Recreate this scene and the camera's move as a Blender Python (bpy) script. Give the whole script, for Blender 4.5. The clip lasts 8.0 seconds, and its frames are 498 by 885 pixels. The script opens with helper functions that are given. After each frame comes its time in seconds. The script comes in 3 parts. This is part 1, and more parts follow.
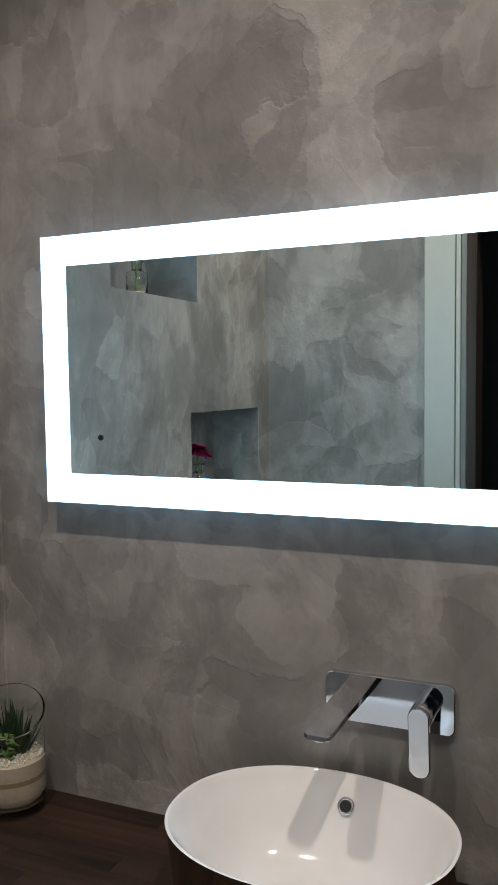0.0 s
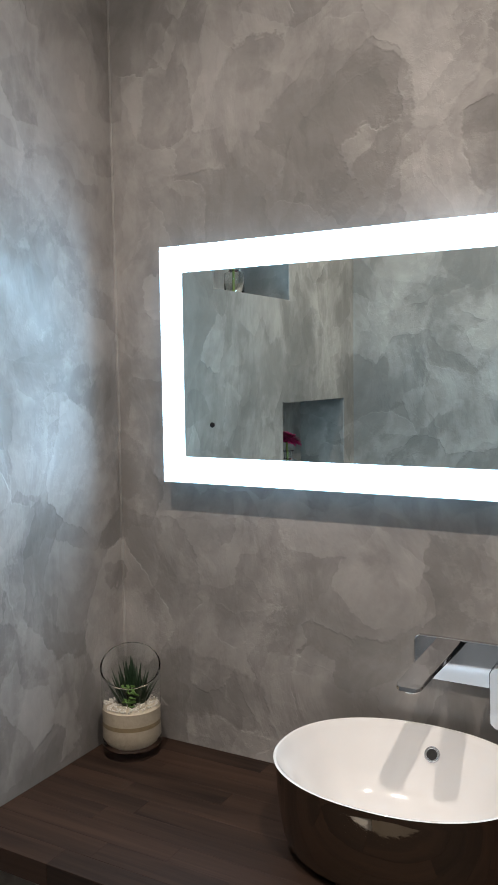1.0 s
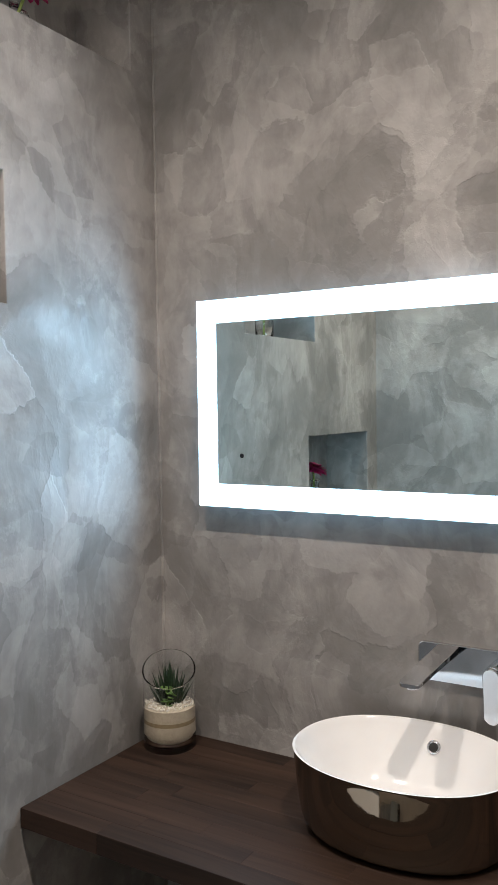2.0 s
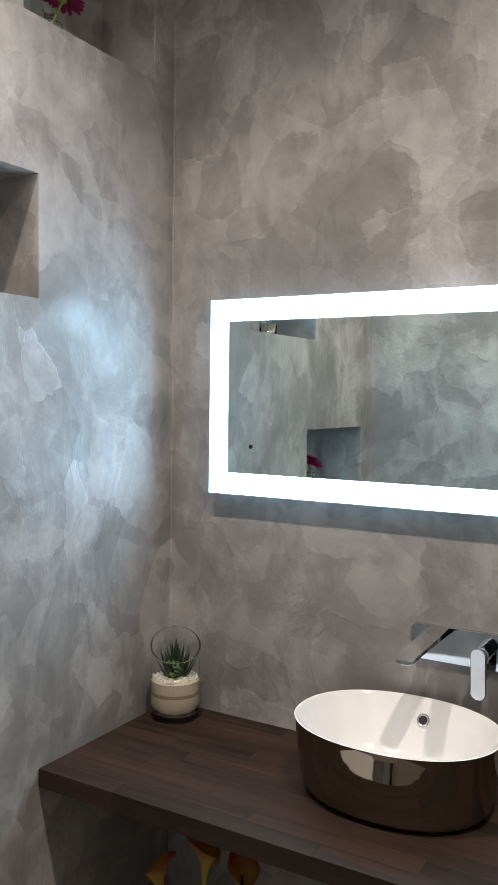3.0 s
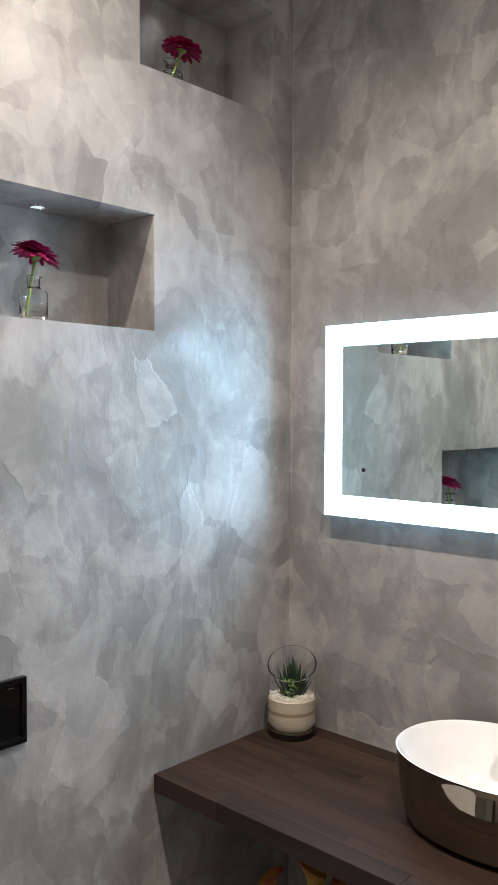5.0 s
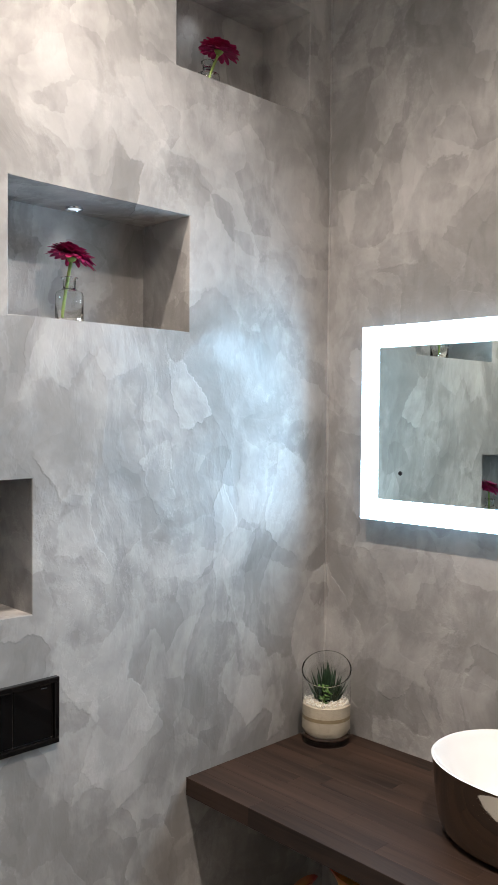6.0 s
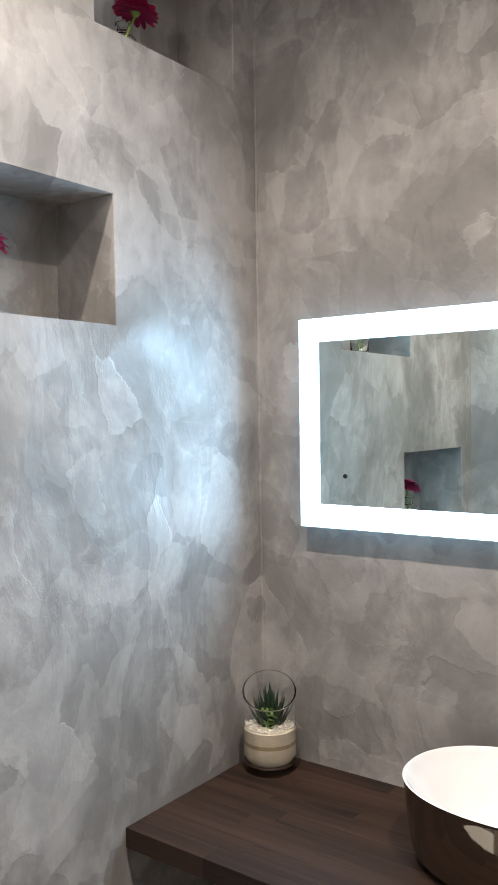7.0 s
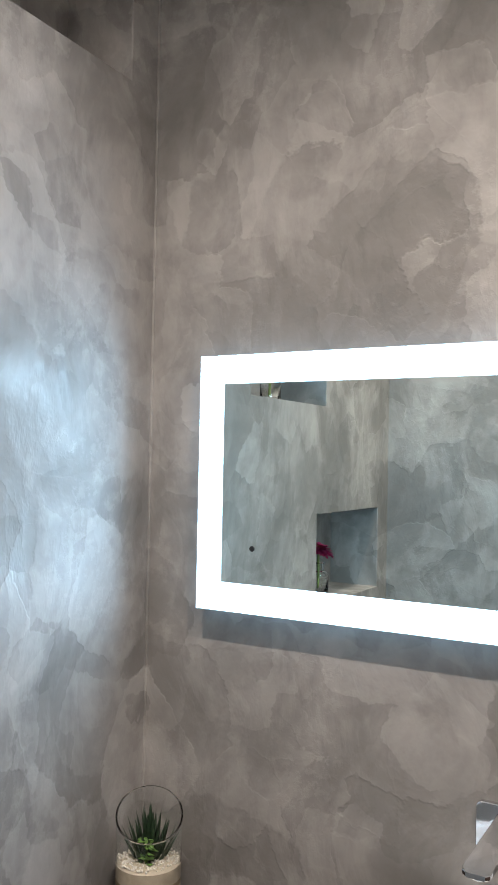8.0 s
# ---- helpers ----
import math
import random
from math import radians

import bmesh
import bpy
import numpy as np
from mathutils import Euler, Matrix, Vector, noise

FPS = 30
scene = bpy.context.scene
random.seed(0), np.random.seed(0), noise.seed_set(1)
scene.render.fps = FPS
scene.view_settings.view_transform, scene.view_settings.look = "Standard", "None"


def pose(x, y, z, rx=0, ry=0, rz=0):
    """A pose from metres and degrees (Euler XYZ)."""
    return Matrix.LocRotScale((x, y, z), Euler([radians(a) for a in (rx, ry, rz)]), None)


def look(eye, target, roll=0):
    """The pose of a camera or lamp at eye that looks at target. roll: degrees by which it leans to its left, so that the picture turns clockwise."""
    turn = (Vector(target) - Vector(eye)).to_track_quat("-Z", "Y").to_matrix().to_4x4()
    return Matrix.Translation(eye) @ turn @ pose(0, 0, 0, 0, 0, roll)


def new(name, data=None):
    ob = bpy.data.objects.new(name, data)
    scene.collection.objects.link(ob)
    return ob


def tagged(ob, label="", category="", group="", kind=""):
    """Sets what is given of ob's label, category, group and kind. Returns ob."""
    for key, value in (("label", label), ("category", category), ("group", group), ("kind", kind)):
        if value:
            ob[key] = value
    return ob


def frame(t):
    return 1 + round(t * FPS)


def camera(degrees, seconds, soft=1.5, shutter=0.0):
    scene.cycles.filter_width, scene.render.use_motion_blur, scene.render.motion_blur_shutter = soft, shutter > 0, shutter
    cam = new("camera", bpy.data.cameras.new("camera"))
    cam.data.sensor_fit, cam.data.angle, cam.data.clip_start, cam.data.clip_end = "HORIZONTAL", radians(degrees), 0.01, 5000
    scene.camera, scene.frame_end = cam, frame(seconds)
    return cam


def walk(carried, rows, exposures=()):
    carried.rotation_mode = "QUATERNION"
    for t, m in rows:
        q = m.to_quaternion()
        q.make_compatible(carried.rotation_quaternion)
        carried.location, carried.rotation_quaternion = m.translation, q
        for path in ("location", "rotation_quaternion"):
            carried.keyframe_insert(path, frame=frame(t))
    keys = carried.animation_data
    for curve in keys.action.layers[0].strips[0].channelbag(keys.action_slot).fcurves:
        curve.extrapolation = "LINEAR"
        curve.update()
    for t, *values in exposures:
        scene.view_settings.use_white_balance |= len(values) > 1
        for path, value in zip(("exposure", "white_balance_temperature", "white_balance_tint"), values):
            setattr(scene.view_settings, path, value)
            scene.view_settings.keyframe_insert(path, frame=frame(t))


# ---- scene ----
cam = camera(33.3, 8.0)
EXPOSURE = [(0.0, -0.52), (0.5, -0.34), (1.2, 0.02), (3.5, 0.15), (5.0, 0.38), (6.5, 0.58), (8.0, 0.30)]
PATH = [
    (0, (1.152, -1.337, 1.653), (0.342, 0.486, 1.51), -0.7),
    (0.5, (1.159, -1.42, 1.646), (0.256, 0.358, 1.495), -0.6),
    (1, (1.184, -1.523, 1.661), (0.218, 0.22, 1.496), -0.8),
    (1.5, (1.25, -1.627, 1.68), (0.24, 0.096, 1.565), -1.1),
    (2, (1.326, -1.721, 1.675), (0.282, -0.018, 1.586), -0.8),
    (3.5, (1.353, -1.898, 1.688), (0.359, -0.166, 1.576), 1.3),
    (4, (1.388, -1.901, 1.695), (0.366, -0.184, 1.608), 0.9),
    (4.5, (1.434, -1.839, 1.697), (0.238, -0.238, 1.617), 1.0),
    (5, (1.506, -1.802, 1.705), (0.148, -0.335, 1.629), 0.3),
    (5.2, (1.523, -1.788, 1.697), (0.124, -0.361, 1.636), -0.3),
    (6.3, (1.476, -1.78, 1.698), (0.047, -0.382, 1.632), 0.6),
    (6.5, (1.432, -1.776, 1.694), (0.052, -0.33, 1.626), 0.5),
    (7, (1.256, -1.743, 1.702), (0.067, -0.137, 1.636), -0.8),
    (7.5, (1.126, -1.645, 1.727), (0.095, 0.068, 1.703), -0.4),
    (8, (1.063, -1.433, 1.727), (0.068, 0.302, 1.767), 1.1),
]
walk(cam, [(t, look(eye, target, roll)) for t, eye, target, roll in PATH], EXPOSURE)

# ---- light ----
world = bpy.data.worlds.new("world")
scene.world = world
world.use_nodes = True
world.node_tree.nodes["Background"].inputs[0].default_value = (0.02, 0.02, 0.022, 1)
world.node_tree.nodes["Background"].inputs[1].default_value = 0.15

CEIL = 3.15
WARM = (1.0, 0.885, 0.79)
SPOTS = [(0.40, -1.02, 84.0, 138), (1.32, -1.02, 106.0, 158)]
LED, LED_WATTS, LED_SPREAD, NICHE_W = 4.5, 8.2, 160, 0.35
LED_COLOUR = (0.44, 0.73, 1.0)


def spot_lamp(x, y, z, watts, size, colour, radius=0.03, blend=1.0):
    lamp = bpy.data.lights.new("downlight_lamp", "SPOT")
    lamp.energy, lamp.spot_size, lamp.spot_blend = watts, radians(size), blend
    lamp.color, lamp.shadow_soft_size = colour, radius
    ob = new("downlight_lamp", lamp)
    ob.location = (x, y, z)
    return ob


def band_lamp(x, y, z, wide, high):
    """The light of one stretch of the mirror's frosted border, thrown forwards by the strip behind the glass."""
    lamp = bpy.data.lights.new("band_lamp", "AREA")
    lamp.shape, lamp.size, lamp.size_y = "RECTANGLE", wide, high
    lamp.energy, lamp.color, lamp.spread = LED_WATTS * wide * high / 0.1552, LED_COLOUR, radians(LED_SPREAD)
    ob = new("band_lamp", lamp)
    ob.matrix_world = pose(x, y, z, -90, 0, 0)
    return ob


# ---- materials ----
def material(name):
    m = bpy.data.materials.new(name)
    m.use_nodes = True
    return m, m.node_tree.nodes, m.node_tree.links, m.node_tree.nodes["Principled BSDF"]


def simple(name, colour, rough=0.5, metal=0.0, vary=0.12, scale=20.0, bump=0.0, bump_scale=80.0, **extra):
    """A plain material with mottling of its colour and roughness, and fine relief."""
    m, nodes, links, b = material(name)
    tc = nodes.new("ShaderNodeTexCoord")
    n = nodes.new("ShaderNodeTexNoise")
    n.inputs["Scale"].default_value, n.inputs["Detail"].default_value = scale, 6
    links.new(tc.outputs["Object"], n.inputs["Vector"])
    r = nodes.new("ShaderNodeValToRGB")
    r.color_ramp.elements[0].position, r.color_ramp.elements[1].position = 0.3, 0.7
    r.color_ramp.elements[0].color = tuple(c * (1 - vary) for c in colour) + (1,)
    r.color_ramp.elements[1].color = tuple(min(1, c * (1 + vary)) for c in colour) + (1,)
    links.new(n.outputs["Fac"], r.inputs[0])
    links.new(r.outputs[0], b.inputs["Base Color"])
    mr = nodes.new("ShaderNodeMapRange")
    mr.inputs["To Min"].default_value, mr.inputs["To Max"].default_value = max(0, rough * 0.85), min(1, rough * 1.15)
    links.new(n.outputs["Fac"], mr.inputs["Value"])
    links.new(mr.outputs[0], b.inputs["Roughness"])
    b.inputs["Metallic"].default_value = metal
    if bump:
        f = nodes.new("ShaderNodeTexNoise")
        f.inputs["Scale"].default_value, f.inputs["Detail"].default_value = bump_scale, 4
        links.new(tc.outputs["Object"], f.inputs["Vector"])
        bp = nodes.new("ShaderNodeBump")
        bp.inputs["Strength"].default_value, bp.inputs["Distance"].default_value = bump, 0.002
        links.new(f.outputs["Fac"], bp.inputs["Height"])
        links.new(bp.outputs[0], b.inputs["Normal"])
    for key, value in extra.items():
        b.inputs[key.replace("_", " ")].default_value = value
    return m


def plaster_material():
    """Troweled, burnished mineral plaster: clouds, overlapping strokes, flecks and uneven gloss."""
    m, nodes, links, b = material("troweled_plaster")

    def node(kind, **values):
        n = nodes.new(kind)
        for key, value in values.items():
            n.inputs[key.replace("_", " ")].default_value = value
        return n

    def math_node(op, a, c):
        n = nodes.new("ShaderNodeMath")
        n.operation = op
        for k, v in enumerate((a, c)):
            if isinstance(v, (int, float)):
                n.inputs[k].default_value = v
            else:
                links.new(v, n.inputs[k])
        return n.outputs[0]

    def ramp(fac, lo, hi):
        n = node("ShaderNodeMapRange", From_Min=lo, From_Max=hi)
        links.new(fac, n.inputs["Value"])
        return n.outputs[0]

    def noise_at(vec, scale, detail, rough=0.55, distort=0.0):
        n = node("ShaderNodeTexNoise", Scale=scale, Detail=detail, Roughness=rough, Distortion=distort)
        links.new(vec, n.inputs["Vector"])
        return n

    tc = nodes.new("ShaderNodeTexCoord")
    pos = tc.outputs["Object"]
    def shifted(vec, source, amount):
        n = nodes.new("ShaderNodeVectorMath")
        n.operation = "MULTIPLY_ADD"
        links.new(source, n.inputs[0])
        n.inputs[1].default_value = (amount, amount, amount)
        links.new(vec, n.inputs[2])
        return n.outputs[0]

    def turned(vec, turn, scale):
        mp = nodes.new("ShaderNodeMapping")
        mp.inputs["Rotation"].default_value = turn
        mp.inputs["Scale"].default_value = scale
        links.new(vec, mp.inputs["Vector"])
        return mp.outputs[0]

    swayed = shifted(pos, noise_at(pos, 2.6, 1).outputs["Color"], 0.22)
    ragged = shifted(swayed, noise_at(pos, 20.0, 3, 0.65).outputs["Color"], 0.036)
    lean = turned(ragged, (0.55, 0.50, 0.0), (1.0, 1.0, 0.86))
    cross = turned(ragged, (-0.7, -0.6, 0.4), (1.0, 1.0, 0.82))
    clouds = ramp(noise_at(pos, 1.6, 4, 0.55).outputs["Fac"], 0.34, 0.66)

    def patches(vec, scale, mask_scale):
        """Overlapping trowel strokes, some of which fade out."""
        n = node("ShaderNodeTexVoronoi", Scale=scale)
        n.feature = "SMOOTH_F1"
        n.inputs["Smoothness"].default_value = 0.05
        links.new(vec, n.inputs["Vector"])
        c = nodes.new("ShaderNodeSeparateColor")
        links.new(n.outputs["Color"], c.inputs[0])
        mask = ramp(noise_at(pos, mask_scale, 2, 0.6).outputs["Fac"], 0.36, 0.50)
        t = math_node("MULTIPLY", math_node("SUBTRACT", c.outputs[0], 0.5), mask)
        return n.outputs["Distance"], math_node("ADD", t, 0.5), c.outputs[1]

    far1, tone1, sheen1 = patches(lean, 4.2, 3.1)
    far2, tone2, sheen2 = patches(cross, 7.4, 4.3)
    far3, tone3, sheen3 = patches(lean, 12.5, 6.7)
    mid = ramp(noise_at(turned(ragged, (0.6, 0.5, 0.0), (11.0, 11.0, 6.5)), 1.0, 4, 0.62).outputs["Fac"], 0.34, 0.68)
    veins = ramp(noise_at(swayed, 4.6, 4, 0.62).outputs["Fac"], 0.42, 0.60)
    grain = noise_at(pos, 70.0, 3, 0.7).outputs["Fac"]
    fleck_zone = ramp(noise_at(pos, 3.2, 1).outputs["Fac"], 0.48, 0.60)
    flecks = math_node("MULTIPLY", ramp(noise_at(pos, 34.0, 4, 0.72).outputs["Fac"], 0.50, 0.58), fleck_zone)

    strokes = ramp(noise_at(turned(swayed, (0.75, 0.6, 0.0), (19.0, 19.0, 6.5)), 1.0, 4, 0.6).outputs["Fac"], 0.46, 0.58)
    v = math_node("MULTIPLY", clouds, 0.22)
    for what, weight in ((tone1, 0.16), (tone2, 0.20), (tone3, 0.17), (strokes, 0.05), (mid, 0.11), (veins, 0.12), (grain, 0.03), (flecks, 0.06)):
        v = math_node("ADD", v, math_node("MULTIPLY", what, weight))
    tone = nodes.new("ShaderNodeValToRGB")
    e = tone.color_ramp.elements
    e[0].position, e[0].color = 0.27, (0.196, 0.185, 0.175, 1)
    e[1].position, e[1].color = 0.82, (0.470, 0.447, 0.425, 1)
    for p, c in ((0.45, (0.252, 0.237, 0.225, 1)), (0.60, (0.355, 0.335, 0.318, 1))):
        x = e.new(p)
        x.color = c
    links.new(v, tone.inputs[0])
    links.new(tone.outputs[0], b.inputs["Base Color"])
    # burnished patches shine, the open-pored ones between them stay dull
    polish = math_node("ADD", math_node("MULTIPLY", ramp(sheen1, 0.35, 0.65), 0.12), math_node("MULTIPLY", ramp(sheen2, 0.40, 0.60), 0.17))
    polish = math_node("ADD", polish, math_node("MULTIPLY", strokes, 0.15))
    rough = math_node("SUBTRACT", 0.74, polish)
    rough = math_node("ADD", rough, math_node("MULTIPLY", grain, 0.05))
    links.new(rough, b.inputs["Roughness"])
    b.inputs["Specular IOR Level"].default_value = 0.62
    h = math_node("MULTIPLY", far1, 0.7)
    for what, weight in ((far2, 0.6), (far3, 0.25), (tone1, 0.30), (tone2, 0.34), (strokes, 0.12), (mid, 0.16), (veins, 0.15), (grain, 0.012), (flecks, 0.05)):
        h = math_node("ADD", h, math_node("MULTIPLY", what, weight))
    for vec, scale, mask_scale, height in ((cross, 6.4, 2.3, 0.05),):
        seam = node("ShaderNodeTexVoronoi", Scale=scale)
        seam.feature = "DISTANCE_TO_EDGE"
        links.new(vec, seam.inputs["Vector"])
        ridge = math_node("SUBTRACT", 1.0, ramp(seam.outputs["Distance"], 0.0, 0.022))
        h = math_node("ADD", h, math_node("MULTIPLY", math_node("MULTIPLY", ridge, ramp(noise_at(pos, mask_scale, 1).outputs["Fac"], 0.54, 0.62)), height))
    bp = node("ShaderNodeBump", Strength=0.5, Distance=0.006)
    links.new(h, bp.inputs["Height"])
    links.new(bp.outputs[0], b.inputs["Normal"])
    return m


def wood_material(name, dark, light, rough, axis=0):
    m, nodes, links, b = material(name)
    tc = nodes.new("ShaderNodeTexCoord")
    info = nodes.new("ShaderNodeObjectInfo")
    mp = nodes.new("ShaderNodeMapping")
    sc = [26.0, 26.0, 26.0]
    sc[axis] = 1.6
    mp.inputs["Scale"].default_value = sc
    links.new(tc.outputs["Object"], mp.inputs["Vector"])
    cmb = nodes.new("ShaderNodeCombineXYZ")
    mul = nodes.new("ShaderNodeMath")
    mul.operation = "MULTIPLY"
    mul.inputs[1].default_value = 57.0
    links.new(info.outputs["Random"], mul.inputs[0])
    links.new(mul.outputs[0], cmb.inputs[0])
    links.new(mul.outputs[0], cmb.inputs[2])
    links.new(cmb.outputs[0], mp.inputs["Location"])
    g = nodes.new("ShaderNodeTexNoise")
    g.inputs["Scale"].default_value, g.inputs["Detail"].default_value, g.inputs["Roughness"].default_value = 1.0, 8, 0.65
    g.inputs["Distortion"].default_value = 0.6
    links.new(mp.outputs[0], g.inputs["Vector"])
    mix = nodes.new("ShaderNodeMath")
    mix.operation = "MULTIPLY_ADD"
    links.new(info.outputs["Random"], mix.inputs[0])
    mix.inputs[1].default_value = 0.16
    links.new(g.outputs["Fac"], mix.inputs[2])
    r = nodes.new("ShaderNodeValToRGB")
    r.color_ramp.elements[0].position, r.color_ramp.elements[1].position = 0.36, 0.82
    r.color_ramp.elements[0].color, r.color_ramp.elements[1].color = dark + (1,), light + (1,)
    links.new(mix.outputs[0], r.inputs[0])
    links.new(r.outputs[0], b.inputs["Base Color"])
    mr = nodes.new("ShaderNodeMapRange")
    mr.inputs["To Min"].default_value, mr.inputs["To Max"].default_value = rough + 0.1, rough - 0.08
    links.new(g.outputs["Fac"], mr.inputs["Value"])
    links.new(mr.outputs[0], b.inputs["Roughness"])
    bp = nodes.new("ShaderNodeBump")
    b.inputs["Specular IOR Level"].default_value = 0.28
    bp.inputs["Strength"].default_value, bp.inputs["Distance"].default_value = 0.25, 0.001
    links.new(g.outputs["Fac"], bp.inputs["Height"])
    links.new(bp.outputs[0], b.inputs["Normal"])
    return m


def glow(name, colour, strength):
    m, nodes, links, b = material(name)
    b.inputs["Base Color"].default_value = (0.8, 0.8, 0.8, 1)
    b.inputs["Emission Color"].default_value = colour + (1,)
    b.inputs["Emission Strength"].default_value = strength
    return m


def glass_material(name, tint, rough=0.0, ior=1.45):
    m, nodes, links, b = material(name)
    b.inputs["Base Color"].default_value = tint + (1,)
    b.inputs["Roughness"].default_value, b.inputs["IOR"].default_value = rough, ior
    b.inputs["Transmission Weight"].default_value = 1.0
    return m


PLASTER = plaster_material()
CEILING = simple("ceiling_paint", (0.78, 0.77, 0.75), 0.8, vary=0.03, bump=0.1)
FLOOR = simple("beige_floor", (0.30, 0.265, 0.225), 0.5, vary=0.12, scale=5.0, bump=0.1)
DARKWOOD = wood_material("dark_wood", (0.018, 0.012, 0.009), (0.06, 0.04, 0.03), 0.45, axis=2)
WALNUT = wood_material("stained_walnut", (0.010, 0.0056, 0.0036), (0.056, 0.030, 0.0195), 0.58)
WHITE = simple("white_gloss_paint", (0.52, 0.53, 0.49), 0.35, vary=0.02, bump=0.05)
GREYSEAL = simple("grey_seal", (0.22, 0.22, 0.21), 0.6, vary=0.1)
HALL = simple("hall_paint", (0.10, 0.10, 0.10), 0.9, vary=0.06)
MIRROR, _n, _l, _b = material("silvered_mirror")
_b.inputs["Base Color"].default_value = (0.79, 0.865, 0.825, 1)
_b.inputs["Metallic"].default_value, _b.inputs["Roughness"].default_value = 1.0, 0.0
LEDBAND = glow("frosted_led_band", LED_COLOUR, LED)
# added glow on the glass edge, imitates the bluish halo round the mirror
EDGEHALO = glow("edge_halo_glow", LED_COLOUR, 2.2)
HOUSING = simple("mirror_housing", (0.55, 0.56, 0.56), 0.5, metal=0.6)
BLACKDOT = simple("black_sensor", (0.01, 0.01, 0.012), 0.3)
CHROME = simple("chrome", (0.70, 0.71, 0.73), 0.06, metal=1.0, vary=0.02)
DARKHOLE = simple("dark_hole", (0.01, 0.01, 0.01), 0.7)
CERAMIC = simple("white_glazed_ceramic", (0.82, 0.80, 0.78), 0.12, vary=0.015, Coat_Weight=0.6, Coat_Roughness=0.03)
PLATED = simple("platinum_glaze", (0.30, 0.26, 0.21), 0.04, metal=1.0, vary=0.05, scale=6.0, bump=0.20, bump_scale=13.0)
BLACKGLASS = simple("black_gloss", (0.005, 0.0045, 0.0045), 0.06, vary=0.1)
JARGLASS = glass_material("clear_glass", (0.96, 0.98, 0.985))
BASEGLASS = glass_material("thick_glass", (0.72, 0.80, 0.86))
SAND = simple("cream_sand", (0.38, 0.33, 0.255), 0.95, vary=0.10, scale=120, bump=0.5, bump_scale=400)
SANDBAND = simple("ochre_sand", (0.22, 0.165, 0.095), 0.95, vary=0.12, scale=120, bump=0.5, bump_scale=400)
PEBBLE = simple("white_pebble", (0.60, 0.56, 0.50), 0.85, vary=0.15, scale=90)
ALOE = simple("dark_green_leaf", (0.022, 0.045, 0.022), 0.45, vary=0.5, scale=90)
JADE = simple("bright_green_leaf", (0.10, 0.20, 0.04), 0.4, vary=0.3, scale=60)
PETAL = simple("magenta_petal", (0.52, 0.025, 0.16), 0.6, vary=0.35, scale=60)
STEM = simple("flower_stem", (0.22, 0.30, 0.07), 0.5, vary=0.2)
FLORET = simple("flower_centre", (0.22, 0.14, 0.03), 0.8, vary=0.4, scale=300)


def calla_material():
    m, nodes, links, b = material("calla_spathe")
    tc = nodes.new("ShaderNodeTexCoord")
    sep = nodes.new("ShaderNodeSeparateXYZ")
    links.new(tc.outputs["Object"], sep.inputs[0])
    n = nodes.new("ShaderNodeTexNoise")
    n.inputs["Scale"].default_value = 25
    links.new(tc.outputs["Object"], n.inputs["Vector"])
    add = nodes.new("ShaderNodeMath")
    add.operation = "MULTIPLY_ADD"
    links.new(n.outputs["Fac"], add.inputs[0])
    add.inputs[1].default_value = 0.03
    links.new(sep.outputs["Z"], add.inputs[2])
    mr = nodes.new("ShaderNodeMapRange")
    mr.inputs["From Min"].default_value, mr.inputs["From Max"].default_value = 0.045, 0.125
    links.new(add.outputs[0], mr.inputs["Value"])
    r = nodes.new("ShaderNodeValToRGB")
    r.color_ramp.elements[0].color = (0.70, 0.62, 0.16, 1)
    r.color_ramp.elements[1].color = (0.55, 0.10, 0.07, 1)
    x = r.color_ramp.elements.new(0.55)
    x.color = (0.72, 0.45, 0.12, 1)
    links.new(mr.outputs[0], r.inputs[0])
    links.new(r.outputs[0], b.inputs["Base Color"])
    b.inputs["Roughness"].default_value = 0.45
    return m


CALLA = calla_material()
VASE = simple("dark_vase", (0.03, 0.03, 0.032), 0.3, vary=0.2)


# ---- building blocks ----
def part(name, bm, mat, parent=None, label="", smooth=False):
    me = bpy.data.meshes.new(name)
    bmesh.ops.recalc_face_normals(bm, faces=bm.faces)
    if smooth:
        for f in bm.faces:
            f.smooth = True
    bm.to_mesh(me)
    bm.free()
    me.materials.append(mat)
    ob = new(name, me)
    if parent is not None:
        ob.parent = parent
    if label:
        ob["label"] = label
    return ob


def thing(name, at, label, category, group=""):
    ob = new(name)
    ob.location = at
    ob.empty_display_size = 0.05
    return tagged(ob, label, category, group)


def box(bm, x0, x1, y0, y1, z0, z1, bevel=0.0, seg=2):
    m = Matrix.LocRotScale(((x0 + x1) / 2, (y0 + y1) / 2, (z0 + z1) / 2), None, (x1 - x0, y1 - y0, z1 - z0))
    made = bmesh.ops.create_cube(bm, size=1, matrix=m)
    if bevel:
        edges = {e for v in made["verts"] for e in v.link_edges}
        bmesh.ops.bevel(bm, geom=list(edges), offset=bevel, segments=seg, profile=0.5, affect="EDGES")
    return bm


def rings(bm, loops, close_start=False, close_end=False):
    """Skins a list of closed loops of the same count."""
    vs = [[bm.verts.new(p) for p in loop] for loop in loops]
    n = len(vs[0])
    for a, c in zip(vs, vs[1:]):
        for k in range(n):
            bm.faces.new((a[k], a[(k + 1) % n], c[(k + 1) % n], c[k]))
    if close_start:
        bm.faces.new(vs[0][::-1])
    if close_end:
        bm.faces.new(vs[-1])
    return bm


def circle(r, z, n=32, x=0.0, y=0.0):
    return [(x + r * math.cos(2 * math.pi * k / n), y + r * math.sin(2 * math.pi * k / n), z) for k in range(n)]


